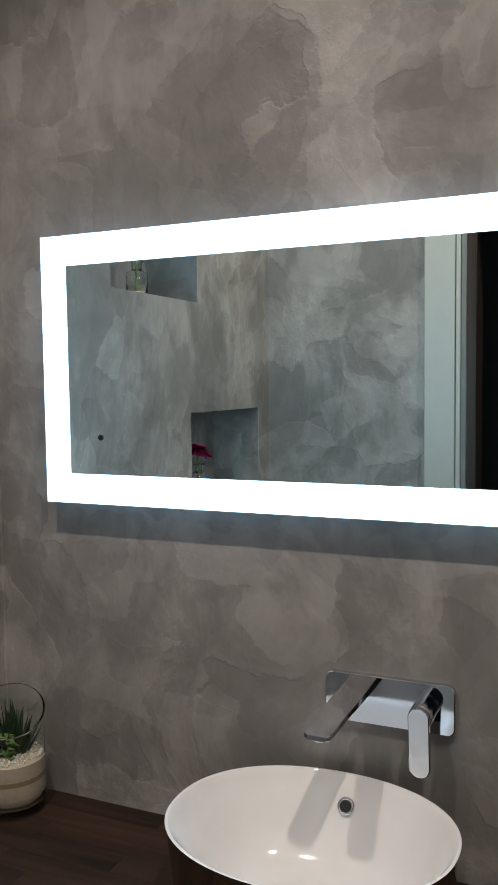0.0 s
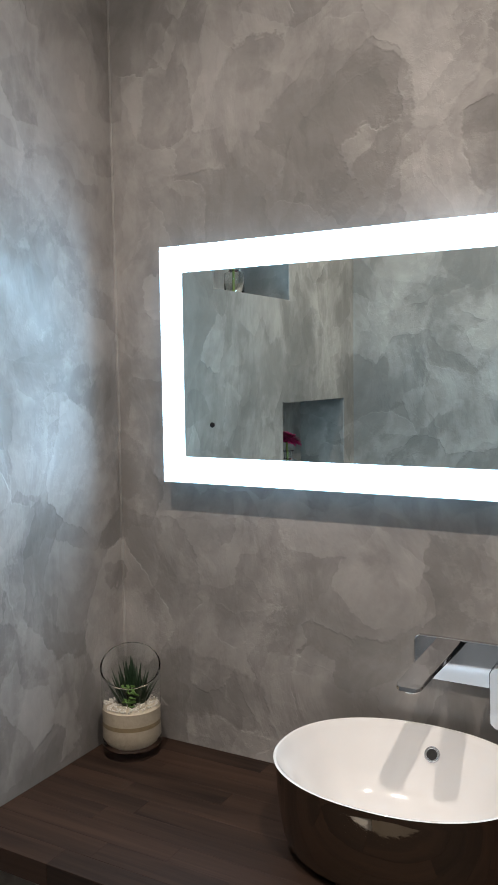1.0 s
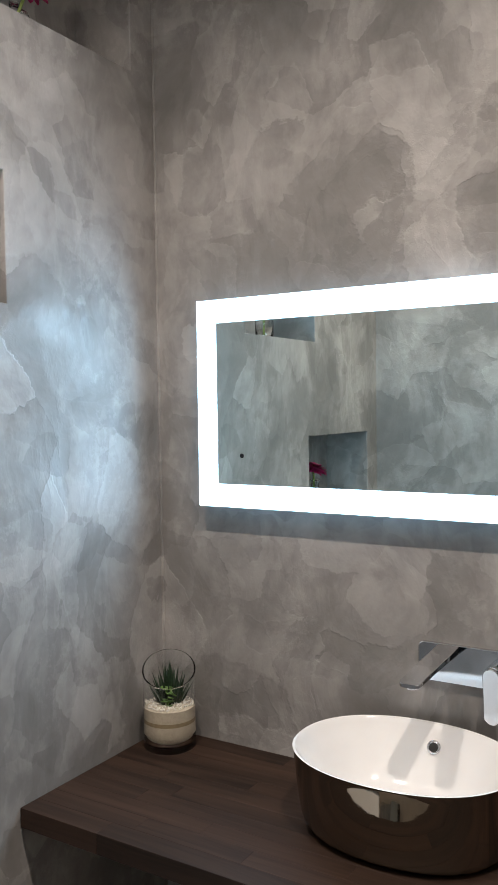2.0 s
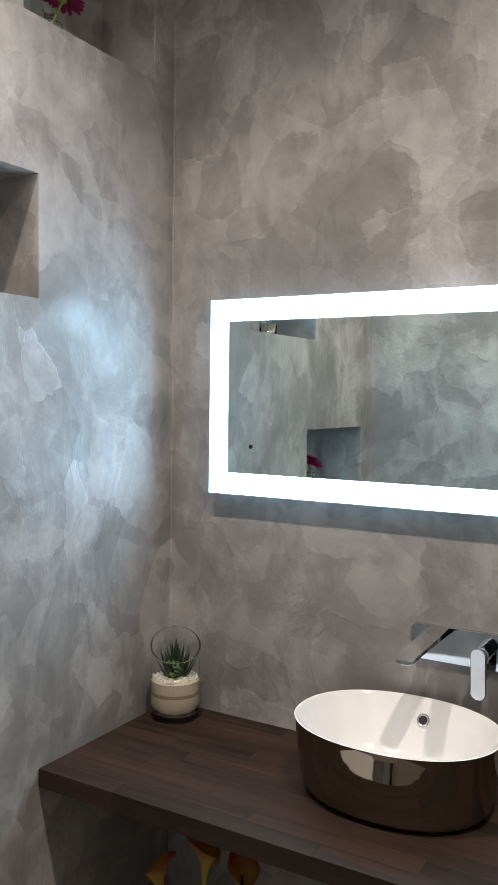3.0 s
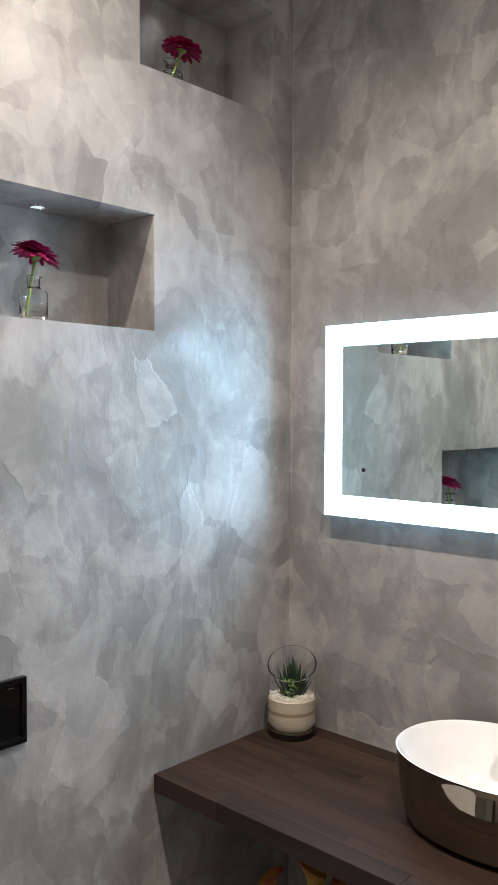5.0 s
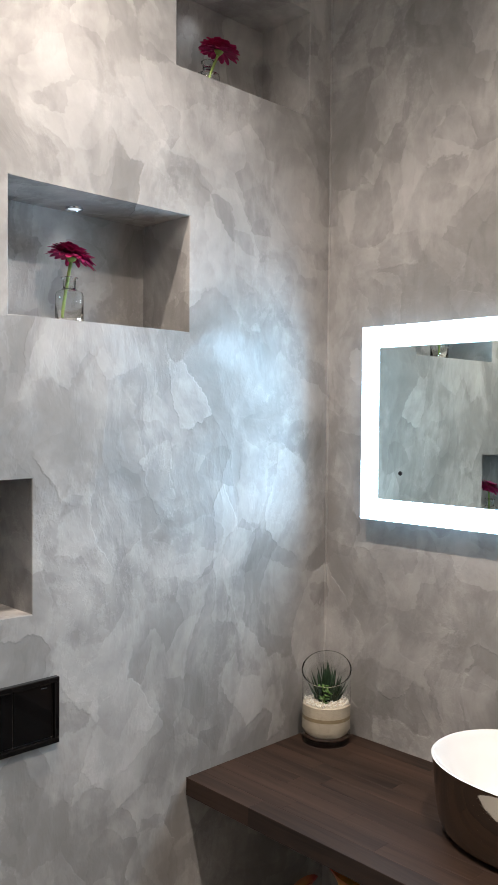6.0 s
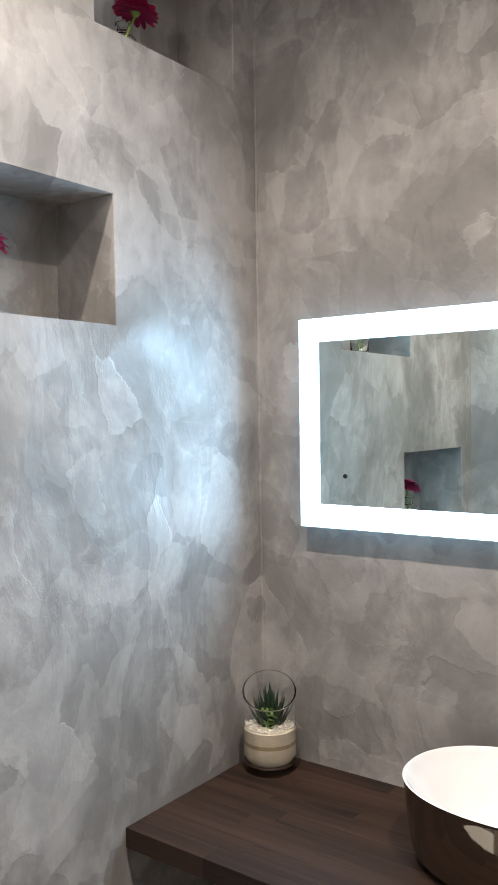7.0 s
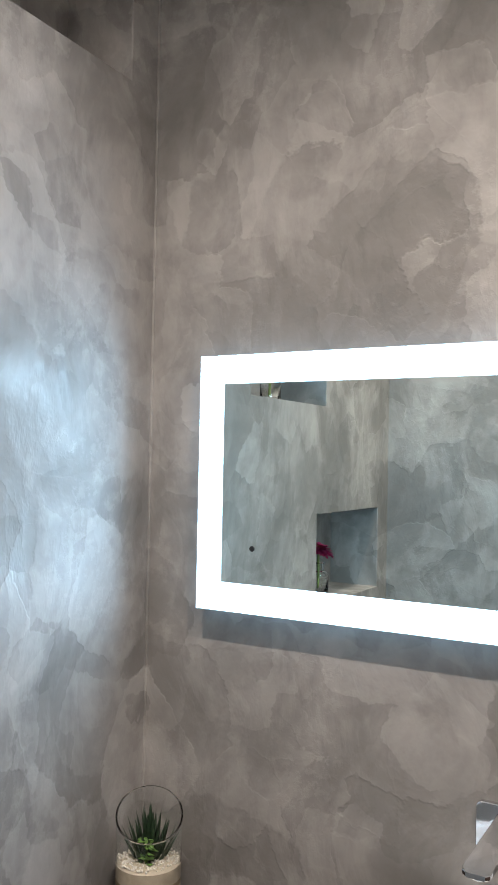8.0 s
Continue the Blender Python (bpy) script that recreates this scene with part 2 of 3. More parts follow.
def lathe(bm, profile, n=32, x=0.0, y=0.0, close_start=True, close_end=True):
    return rings(bm, [circle(r, z, n, x, y) for r, z in profile], close_start, close_end)


def tube(bm, pts, radii, n=8):
    """A tube along a line of points."""
    loops = []
    for k, p in enumerate(pts):
        d = (Vector(pts[min(k + 1, len(pts) - 1)]) - Vector(pts[max(k - 1, 0)])).normalized()
        u = d.cross(Vector((0.31, 0.95, 0.05))).normalized()
        w = d.cross(u)
        loops.append([Vector(p) + radii[k] * (math.cos(a) * u + math.sin(a) * w) for a in (2 * math.pi * i / n for i in range(n))])
    return rings(bm, loops, True, True)


# ---- the room ----
MIR_Y = -0.040
TOP = 0.831
SOUTH = -1.515
EAST = 1.86
DOOR0, DOOR1, DOORH = 0.725, 1.70, 2.16
NICHES = [(-0.549, -0.0905, 2.5005, 2.775), (-0.971, -0.5065, 1.893, 2.1645), (-1.420, -0.9185, 1.2895, 1.566)]
DEPTH = 0.178


def wall(name, label, x0, x1, y0, y1, z0, z1):
    return tagged(part(name, box(bmesh.new(), x0, x1, y0, y1, z0, z1), PLASTER), label, "wall", kind="structure")


wall("wall_north", "grey-brown burnished plaster wall behind the lit mirror", -0.30, EAST + 0.15, 0.0, 0.15, 0.0, CEIL)
wall("wall_east", "grey-brown burnished plaster side wall", EAST, EAST + 0.15, SOUTH - 0.13, 0.0, 0.0, CEIL)


def west_wall():
    """A wall with three stepped niches let into it."""
    bm = bmesh.new()
    ys = sorted({SOUTH - 0.13, 0.0, *[v for n in NICHES for v in n[:2]]})
    zs = sorted({0.0, CEIL, *[v for n in NICHES for v in n[2:]]})
    grid = {(y, z): bm.verts.new((0, y, z)) for y in ys for z in zs}
    for y0, y1 in zip(ys, ys[1:]):
        for z0, z1 in zip(zs, zs[1:]):
            cy, cz = (y0 + y1) / 2, (z0 + z1) / 2
            if not any(n[0] < cy < n[1] and n[2] < cz < n[3] for n in NICHES):
                bm.faces.new((grid[y0, z0], grid[y1, z0], grid[y1, z1], grid[y0, z1]))
    lips = []
    for y0, y1, z0, z1 in NICHES:
        fy = [y for y in ys if y0 <= y <= y1]
        fz = [z for z in zs if z0 <= z <= z1]
        loop = [(y, z0) for y in fy] + [(y1, z) for z in fz[1:]] + [(y, z1) for y in fy[-2::-1]] + [(y0, z) for z in fz[-2:0:-1]]
        back = {p: bm.verts.new((-DEPTH, *p)) for p in loop}
        for p, q in zip(loop, loop[1:] + loop[:1]):
            bm.faces.new((grid[p], grid[q], back[q], back[p]))
            lips.append(bm.edges.get((grid[p], grid[q])))
        bm.faces.new([back[p] for p in loop])
    bmesh.ops.bevel(bm, geom=lips, offset=0.0025, segments=2, profile=0.5, affect="EDGES")
    y0, y1 = SOUTH - 0.13, 0.0
    box(bm, -0.33, -0.30, y0, y1, 0, CEIL)
    ob = part("wall_west", bm, PLASTER)
    return tagged(ob, "pale grey burnished plaster wall with three stepped niches", "wall", kind="structure")


west_wall()


def south_wall():
    bm = bmesh.new()
    box(bm, -0.30, DOOR0, SOUTH - 0.13, SOUTH, 0, CEIL)
    box(bm, DOOR1, EAST, SOUTH - 0.13, SOUTH, 0, CEIL)
    box(bm, DOOR0, DOOR1, SOUTH - 0.13, SOUTH, DOORH, CEIL)
    return tagged(part("wall_south", bm, PLASTER), "burnished plaster wall pierced by the doorway", "wall", kind="structure")


south_wall()

bm = box(bmesh.new(), -0.33, 3.0, -4.0, 0.0, -0.06, 0.0)
tagged(part("floor", bm, FLOOR), "pale beige stone floor", "floor", kind="structure")
tagged(part("ceiling", box(bmesh.new(), -0.33, 3.0, -4.0, 0.15, CEIL, CEIL + 0.1), CEILING), "pale painted ceiling with recessed downlights", "ceiling", kind="structure")
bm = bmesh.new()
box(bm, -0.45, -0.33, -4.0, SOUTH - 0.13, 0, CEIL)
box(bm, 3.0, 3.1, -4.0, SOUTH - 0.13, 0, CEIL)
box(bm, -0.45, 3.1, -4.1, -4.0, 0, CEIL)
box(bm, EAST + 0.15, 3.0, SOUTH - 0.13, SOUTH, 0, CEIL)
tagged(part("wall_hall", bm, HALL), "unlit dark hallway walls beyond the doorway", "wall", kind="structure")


def door_frame():
    d = tagged(new("door_1"), "white painted door casing round an open doorway", "door frame", kind="structure")
    y = SOUTH
    for x0, x1 in ((0.563, 0.662), (DOOR1 + 0.061, DOOR1 + 0.155)):
        part("casing", box(bmesh.new(), x0, x1, y - 0.002, y + 0.018, 0, DOORH + 0.16, 0.003), WHITE, d)
    part("casing", box(bmesh.new(), 0.664, DOOR1 + 0.059, y - 0.002, y + 0.018, DOORH + 0.061, DOORH + 0.16, 0.003), WHITE, d)
    for x0, x1 in ((0.664, 0.679), (DOOR1 + 0.044, DOOR1 + 0.059)):
        part("stop_bead", box(bmesh.new(), x0, x1, y - 0.002, y + 0.010, 0, DOORH + 0.06, 0.003), WHITE, d)
    for x0, x1 in ((0.681, 0.697), (DOOR1 + 0.026, DOOR1 + 0.042)):
        part("seal", box(bmesh.new(), x0, x1, y - 0.002, y + 0.006, 0, DOORH + 0.042, 0.002), GREYSEAL, d, "grey rubber door seal")
    for x0, x1 in ((0.699, DOOR0 + 0.004), (DOOR1 - 0.004, DOOR1 + 0.024)):
        part("lining", box(bmesh.new(), x0, x1, y - 0.132, y + 0.004, 0, DOORH + 0.02, 0.002), DARKWOOD, d, "dark wooden door lining")


door_frame()
tagged(part("trim", tube(bmesh.new(), [(0.001, -0.001, TOP), (0.001, -0.001, CEIL)], [0.0035, 0.0035], 8), PLASTER, None), "thin plaster bead in the wall corner", "trim", kind="structure")


# ---- downlights ----
def downlight(x, y, z, r, name, label, watts, size, colour, group, strength):
    t = thing(name, (x, y, z), label, "downlight", group)
    part("trim_ring", lathe(bmesh.new(), [(r * 0.78, -0.001), (r * 0.80, -0.004), (r * 0.98, -0.004), (r, -0.001), (r, 0.0005), (r * 0.78, 0.0005)], 28, close_start=False, close_end=False), CHROME, t, "chrome trim ring")
    part("lens", lathe(bmesh.new(), [(r * 0.76, -0.0015), (r * 0.5, -0.0025), (r * 0.1, -0.003)], 32), glow("lamp_lens", colour, strength), t, "glowing lens")
    spot_lamp(x, y, z - 0.012, watts, size, colour)
    return t


for x, y, watts, beam in SPOTS:
    downlight(x, y, CEIL, 0.042, "ceiling_downlight", "recessed warm white ceiling downlight, switched on", watts, beam, WARM, "ceiling downlights", 20)
for y0, y1, z0, z1 in NICHES:
    downlight(-0.135, y0 + 0.236 if z1 < 2.5 else y0 + 0.19, z1, 0.020, "niche_downlight", "small chrome recessed spotlight in a niche top", NICHE_W, 110, (0.85, 0.93, 1.0), "niche spotlights", 0.55)


# ---- lit mirror ----
def lit_mirror():
    x0, x1, z0, z1, w = 0.150, 1.150, 1.43, 1.93, 0.056
    t = thing("led_mirror", (x0, 0, z0), "rectangular wall mirror with a glowing frosted white light border", "mirror")
    y = MIR_Y

    def at(bm):
        bmesh.ops.translate(bm, verts=bm.verts, vec=(-x0, 0, -z0))
        return bm

    part("housing", at(box(bmesh.new(), x0 + 0.012, x1 - 0.012, y + 0.006, 0.0, z0 + 0.012, z1 - 0.012, 0.002)), HOUSING, t, "metal backing case")
    part("glass", at(box(bmesh.new(), x0 + w, x1 - w, y + 0.0005, y + 0.006, z0 + w, z1 - w)), MIRROR, t, "clear mirror glass")
    for a, b_, c, d in ((x0, x1, z1 - w, z1), (x0, x1, z0, z0 + w), (x0, x0 + w, z0 + w, z1 - w), (x1 - w, x1, z0 + w, z1 - w)):
        band_lamp((a + b_) / 2, y - 0.002, (c + d) / 2, b_ - a - 0.004, d - c - 0.004)
        part("light_band", at(box(bmesh.new(), a, b_, y, y + 0.0012, c, d)), LEDBAND, t, "glowing frosted light border")
        part("glass_edge", at(box(bmesh.new(), a, b_, y + 0.0013, y + 0.006, c, d)), EDGEHALO, t, "frosted glass edge with an added glow for the halo on the wall")
    bm = bmesh.new()
    lathe(bm, [(0.0055, 0), (0.0055, 0.0012), (0.0048, 0.0016)], 20)
    bmesh.ops.rotate(bm, verts=bm.verts, cent=(0, 0, 0), matrix=Matrix.Rotation(radians(90), 3, "X"))
    bmesh.ops.translate(bm, verts=bm.verts, vec=(0.275 - x0, y + 0.0005, 1.555 - z0))
    part("touch_sensor", bm, BLACKDOT, t, "small black touch sensor")


lit_mirror()


# ---- worktop ----
def worktop():
    t = thing("worktop", (0, 0, TOP - 0.043), "dark walnut-stained wooden worktop of glued staves", "worktop")
    rng = random.Random(4)
    rows, depth, x_end = 10, 0.506, EAST - 0.002
    for r in range(rows):
        y1 = -0.002 - depth * r / rows
        y0 = -0.002 - depth * (r + 1) / rows
        x = 0.002
        first = True
        while x < x_end - 0.01:
            n = x + rng.uniform(0.22, 0.55) * (rng.uniform(0.3, 1.0) if first else 1)
            first = False
            if n > x_end - 0.08:
                n = x_end
            h = rng.uniform(0, 0.0001)
            bm = box(bmesh.new(), x + 0.00005, n - 0.00005, y0 + 0.00005, y1 - 0.00005, 0, 0.043 + h, 0.0003 if r < rows - 1 else 0.0006, 1)
            part("stave", bm, WALNUT, t)
            x = n


worktop()


# ---- basin ----
def basin():
    cx, cy, a, b_, zr, ex = 0.738, -0.2005, 0.2232, 0.1761, 0.994, 2.165
    t = thing("basin", (cx, cy, TOP), "oval countertop basin, white inside with mirrored platinum outside", "basin")
    h = zr - TOP
    n = 96

    def loop(sa, sb, z, e=ex):
        out = []
        for k in range(n):
            c, s = math.cos(2 * math.pi * k / n), math.sin(2 * math.pi * k / n)
            out.append((sa * math.copysign(abs(c) ** (2 / e), c), sb * math.copysign(abs(s) ** (2 / e), s), z))
        return out

    outer = []
    for s, z in ((0.70, 0.0), (0.835, 0.0005), (0.858, 0.004), (0.885, 0.010), (0.912, 0.022), (0.932, 0.038), (0.954, 0.070), (0.972, 0.11), (0.986, h - 0.016), (0.997, h - 0.003), (0.9995, h - 0.0008)):
        k = a * (1 - s)
        outer.append(loop(a - k, b_ - k, z))
    part("outer_shell", rings(bmesh.new(), outer, True, False), PLATED, t, "mirrored platinum-coloured outside", True)
    inner = [loop(a - 0.0002, b_ - 0.0002, h - 0.0008), loop(a - 0.0010, b_ - 0.0010, h), loop(a - 0.0040, b_ - 0.0040, h), loop(a - 0.0060, b_ - 0.0060, h - 0.0015)]
    for k, z in ((0.011, h - 0.012), (0.026, h - 0.030), (0.040, h - 0.052), (0.056, h - 0.080), (0.074, h - 0.105), (0.094, h - 0.122), (0.115, h - 0.130), (0.145, h - 0.133)):
        inner.append(loop(a - k, b_ - k, z))
    part("bowl", rings(bmesh.new(), inner, False, True), CERAMIC, t, "white glazed bowl", True)

    def ring_on_wall(bm, prof, n2=28):
        lathe(bm, prof, n2)
        bmesh.ops.rotate(bm, verts=bm.verts, cent=(0, 0, 0), matrix=Matrix.Rotation(radians(90 - 32), 3, "X"))
        bmesh.ops.translate(bm, verts=bm.verts, vec=(0.752 - cx, -0.0605 - cy, 0.953 - TOP))
        return bm

    part("overflow_ring", ring_on_wall(bmesh.new(), [(0.0095, -0.003), (0.0095, 0.002), (0.0105, 0.0032), (0.0135, 0.003), (0.0148, 0.0012), (0.015, -0.003)]), CHROME, t, "chrome overflow ring", True)
    part("overflow_hole", ring_on_wall(bmesh.new(), [(0.0094, 0.0), (0.0094, 0.0012), (0.002, 0.0012)]), DARKHOLE, t)
    part("waste_cap", lathe(bmesh.new(), [(0.030, h - 0.134), (0.030, h - 0.129), (0.027, h - 0.126), (0.004, h - 0.125)], 32), CHROME, t, "round chrome waste cap", True)


basin()


# ---- wall tap ----
def rounded_plate(bm, x0, x1, z0, z1, y0, y1, r, n=7):
    pts = []
    for cx, cz, s in ((x1 - r, z1 - r, 0), (x0 + r, z1 - r, 90), (x0 + r, z0 + r, 180), (x1 - r, z0 + r, 270)):
        for k in range(n):
            a = radians(s + 90 * k / (n - 1))
            pts.append((cx + r * math.cos(a), cz + r * math.sin(a)))
    mx, mz = (x0 + x1) / 2, (z0 + z1) / 2

    def ring_at(y, inset):
        fx, fz = 1 - 2 * inset / (x1 - x0), 1 - 2 * inset / (z1 - z0)
        return [(mx + (x - mx) * fx, y, mz + (z - mz) * fz) for x, z in pts]

    return rings(bm, [ring_at(y1, 0), ring_at(y0 + 0.0015, 0), ring_at(y0, 0.0015)], True, True)


def wall_tap():
    t = thing("wall_tap", (0.804, 0, 1.0775), "chrome wall-mounted basin tap with flat spout and lever", "tap")

    def at(bm):
        bmesh.ops.translate(bm, verts=bm.verts, vec=(-0.805, 0, -1.07))
        return bm

    plate = rounded_plate(bmesh.new(), 0.702, 0.921, 1.070, 1.153, -0.0125, 0.0, 0.012)
    bmesh.ops.rotate(plate, verts=plate.verts, cent=(0.8, 0, 1.07), matrix=Matrix.Rotation(radians(-0.8), 3, "X"))
    part("wall_plate", at(plate), CHROME, t, "rounded rectangular chrome wall plate")
    bm = bmesh.new()
    loops = []
    for y, xa, xb, z, th in ((-0.010, 0.746, 0.792, 1.1525, 0.017), (-0.06, 0.742, 0.788, 1.1455, 0.014), (-0.12, 0.735, 0.780, 1.135, 0.011), (-0.182, 0.727, 0.772, 1.122, 0.0085), (-0.191, 0.729, 0.770, 1.120, 0.008), (-0.196, 0.735, 0.764, 1.119, 0.0075)):
        c = 0.0012
        loops.append([(xa + c, y, z), (xb - c, y, z), (xb, y, z - c), (xb, y, z - th + c), (xb - c, y, z - th), (xa + c, y, z - th), (xa, y, z - th + c), (xa, y, z - c)])
    part("spout", at(rings(bm, loops, True, True)), CHROME, t, "flat tapering chrome spout")
    part("aerator", at(lathe(bmesh.new(), [(0.011, 1.106), (0.012, 1.1075), (0.012, 1.115)], 20, 0.750, -0.178)), CHROME, t, "", True)
    bm = bmesh.new()
    lathe(bm, [(0.0192, 0.0), (0.0195, 0.002), (0.0195, 0.044), (0.0192, 0.0465), (0.0182, 0.0485), (0.0165, 0.0495), (0.004, 0.0497)], 32)
    bmesh.ops.rotate(bm, verts=bm.verts, cent=(0, 0, 0), matrix=Matrix.Rotation(radians(90), 3, "X"))
    bmesh.ops.translate(bm, verts=bm.verts, vec=(0.875, -0.010, 1.114))
    part("cartridge_body", at(bm), CHROME, t, "round chrome valve body", True)
    lever = rounded_plate(bmesh.new(), 0.856, 0.890, 1.012, 1.132, -0.0085, 0.0, 0.0165, 9)
    bmesh.ops.rotate(lever, verts=lever.verts, cent=(0.873, 0, 1.114), matrix=Matrix.Rotation(radians(6), 3, "X"))
    bmesh.ops.translate(lever, verts=lever.verts, vec=(0, -0.056, 0))
    part("lever", at(lever), CHROME, t, "rounded flat chrome lever hanging down")


wall_tap()


# ---- glass terrarium jar ----
def leaf_spike(bm, base, way, length, width, bend=0.15):
    way = Vector(way).normalized()
    side = way.cross(Vector((0, 0, 1)))
    side = side.normalized() if side.length > 1e-3 else Vector((1, 0, 0))
    out = side.cross(way).normalized()
    loops = []
    for f, w in ((0, 0.75), (0.2, 1.0), (0.5, 0.72), (0.8, 0.34), (1.0, 0.03)):
        p = Vector(base) + way * length * f + Vector((0, 0, 1)) * bend * length * f * f
        loops.append([p + side * width * w, p + out * width * 0.35 * w, p - side * width * w, p - out * width * 0.45 * w])
    rings(bm, loops, True, True)


def terrarium():
    cx, cy, r = 0.082, -0.088, 0.0655
    z_back, z_front = 1.055 - TOP, 0.994 - TOP
    jar = thing("glass_jar", (cx, cy, TOP), "clear glass jar with a slanted mouth holding layered sand and succulents", "glass jar")

    def mouth(rad, drop, n=64):
        """A loop of the slanted mouth, which dips towards the room."""
        out = []
        for x, y, _ in circle(rad, 0, n):
            f = (x * 0.58 - y * 0.815) / r
            out.append((x, y, (z_back + z_front) / 2 - (z_back - z_front) / 2 * f - drop))
        return out

    loops = [circle(rad, z, 64) for rad, z in ((r - 0.004, 0.0), (r - 0.001, 0.0015), (r, 0.006), (r - 0.0015, 0.09))]
    loops += [mouth(r + 0.0005, 0.003), mouth(r + 0.0008, 0.0006), mouth(r - 0.0002, 0), mouth(r - 0.0022, 0), mouth(r - 0.003, 0.0008), mouth(r - 0.0028, 0.003)]
    loops += [circle(rad, z, 64) for rad, z in ((r - 0.0045, 0.09), (r - 0.0035, 0.034), (r - 0.007, 0.022), (r - 0.016, 0.014), (0.005, 0.0115))]
    g = part("cylinder", rings(bmesh.new(), loops, True, True), JARGLASS, jar, "clear glass wall with a thick base and slanted mouth", True)
    g.visible_shadow = False
    ri = r - 0.0020
    part("sand_layer", lathe(bmesh.new(), [(ri - 0.030, 0.0135), (ri - 0.018, 0.0155), (ri - 0.010, 0.0205), (ri - 0.005, 0.0275), (ri - 0.0015, 0.038), (ri, 0.050), (ri, 0.066)], 80), SAND, jar, "cream coloured sand")
    part("sand_band", lathe(bmesh.new(), [(ri, 0.0662), (ri + 0.0001, 0.0755)], 80), SANDBAND, jar, "thin ochre sand band")
    part("sand_layer", lathe(bmesh.new(), [(ri, 0.0757), (ri, 0.104), (ri * 0.8, 0.110), (ri * 0.3, 0.113)], 80), SAND, jar, "cream coloured sand")
    rng = random.Random(9)
    bm = bmesh.new()
    for _ in range(330):
        rr, a = (ri - 0.004) * math.sqrt(rng.random()), rng.uniform(0, 6.283)
        s = rng.uniform(0.0016, 0.0038)
        m = Matrix.Translation((rr * math.cos(a), rr * math.sin(a), 0.108 + 0.006 * (1 - rr / ri) + rng.uniform(0, 0.003))) @ Euler((rng.random() * 3, rng.random() * 3, 0)).to_matrix().to_4x4() @ Matrix.Diagonal((s, s * 0.8, s * 0.65, 1))
        bmesh.ops.create_icosphere(bm, subdivisions=1, radius=1, matrix=m)
    tagged(part("pebbles", bm, PEBBLE, jar, "white gravel on the sand"), kind="stuff")
    plant = part("spiky_succulent", lathe(bmesh.new(), [(0.012, 0.104), (0.014, 0.112), (0.008, 0.124), (0.002, 0.130)], 12, 0, 0.004), ALOE, jar, "dark green spiky succulent", True)
    for k in range(38):
        a = k * 2.399963
        f = k / 37
        tilt = 0.06 + 0.60 * f
        way = (math.cos(a) * tilt, math.sin(a) * tilt, 1.0)
        base = (math.cos(a) * 0.024 * f, 0.004 + math.sin(a) * 0.024 * f, 0.104)
        bm = bmesh.new()
        leaf_spike(bm, base, way, rng.uniform(0.078, 0.098) * (1 - 0.28 * f), rng.uniform(0.0072, 0.0098))
        part("leaf", bm, ALOE, plant)
    jade = part("leafy_succulent", tube(bmesh.new(), [(0.012, -0.024, 0.108), (0.015, -0.026, 0.13), (0.016, -0.028, 0.152)], [0.003, 0.0025, 0.0015], 8), JADE, jar, "bright green round-leaved succulent", True)
    for k in range(30):
        a = rng.uniform(0, 6.283)
        rad = rng.uniform(0.0, 0.016)
        base = Vector((0.016 + rad * math.cos(a), -0.026 + rad * math.sin(a) * 0.7, 0.114 + rng.uniform(0.0, 0.044)))
        m = Matrix.Translation(base) @ Euler((rng.uniform(-0.7, 0.5), rng.uniform(-0.5, 0.5), a)).to_matrix().to_4x4() @ Matrix.Diagonal((rng.uniform(0.006, 0.010), rng.uniform(0.004, 0.006), 0.0018, 1))
        bm = bmesh.new()
        bmesh.ops.create_icosphere(bm, subdivisions=2, radius=1, matrix=m)
        part("leaf", bm, JADE, jade, "", True)


terrarium()


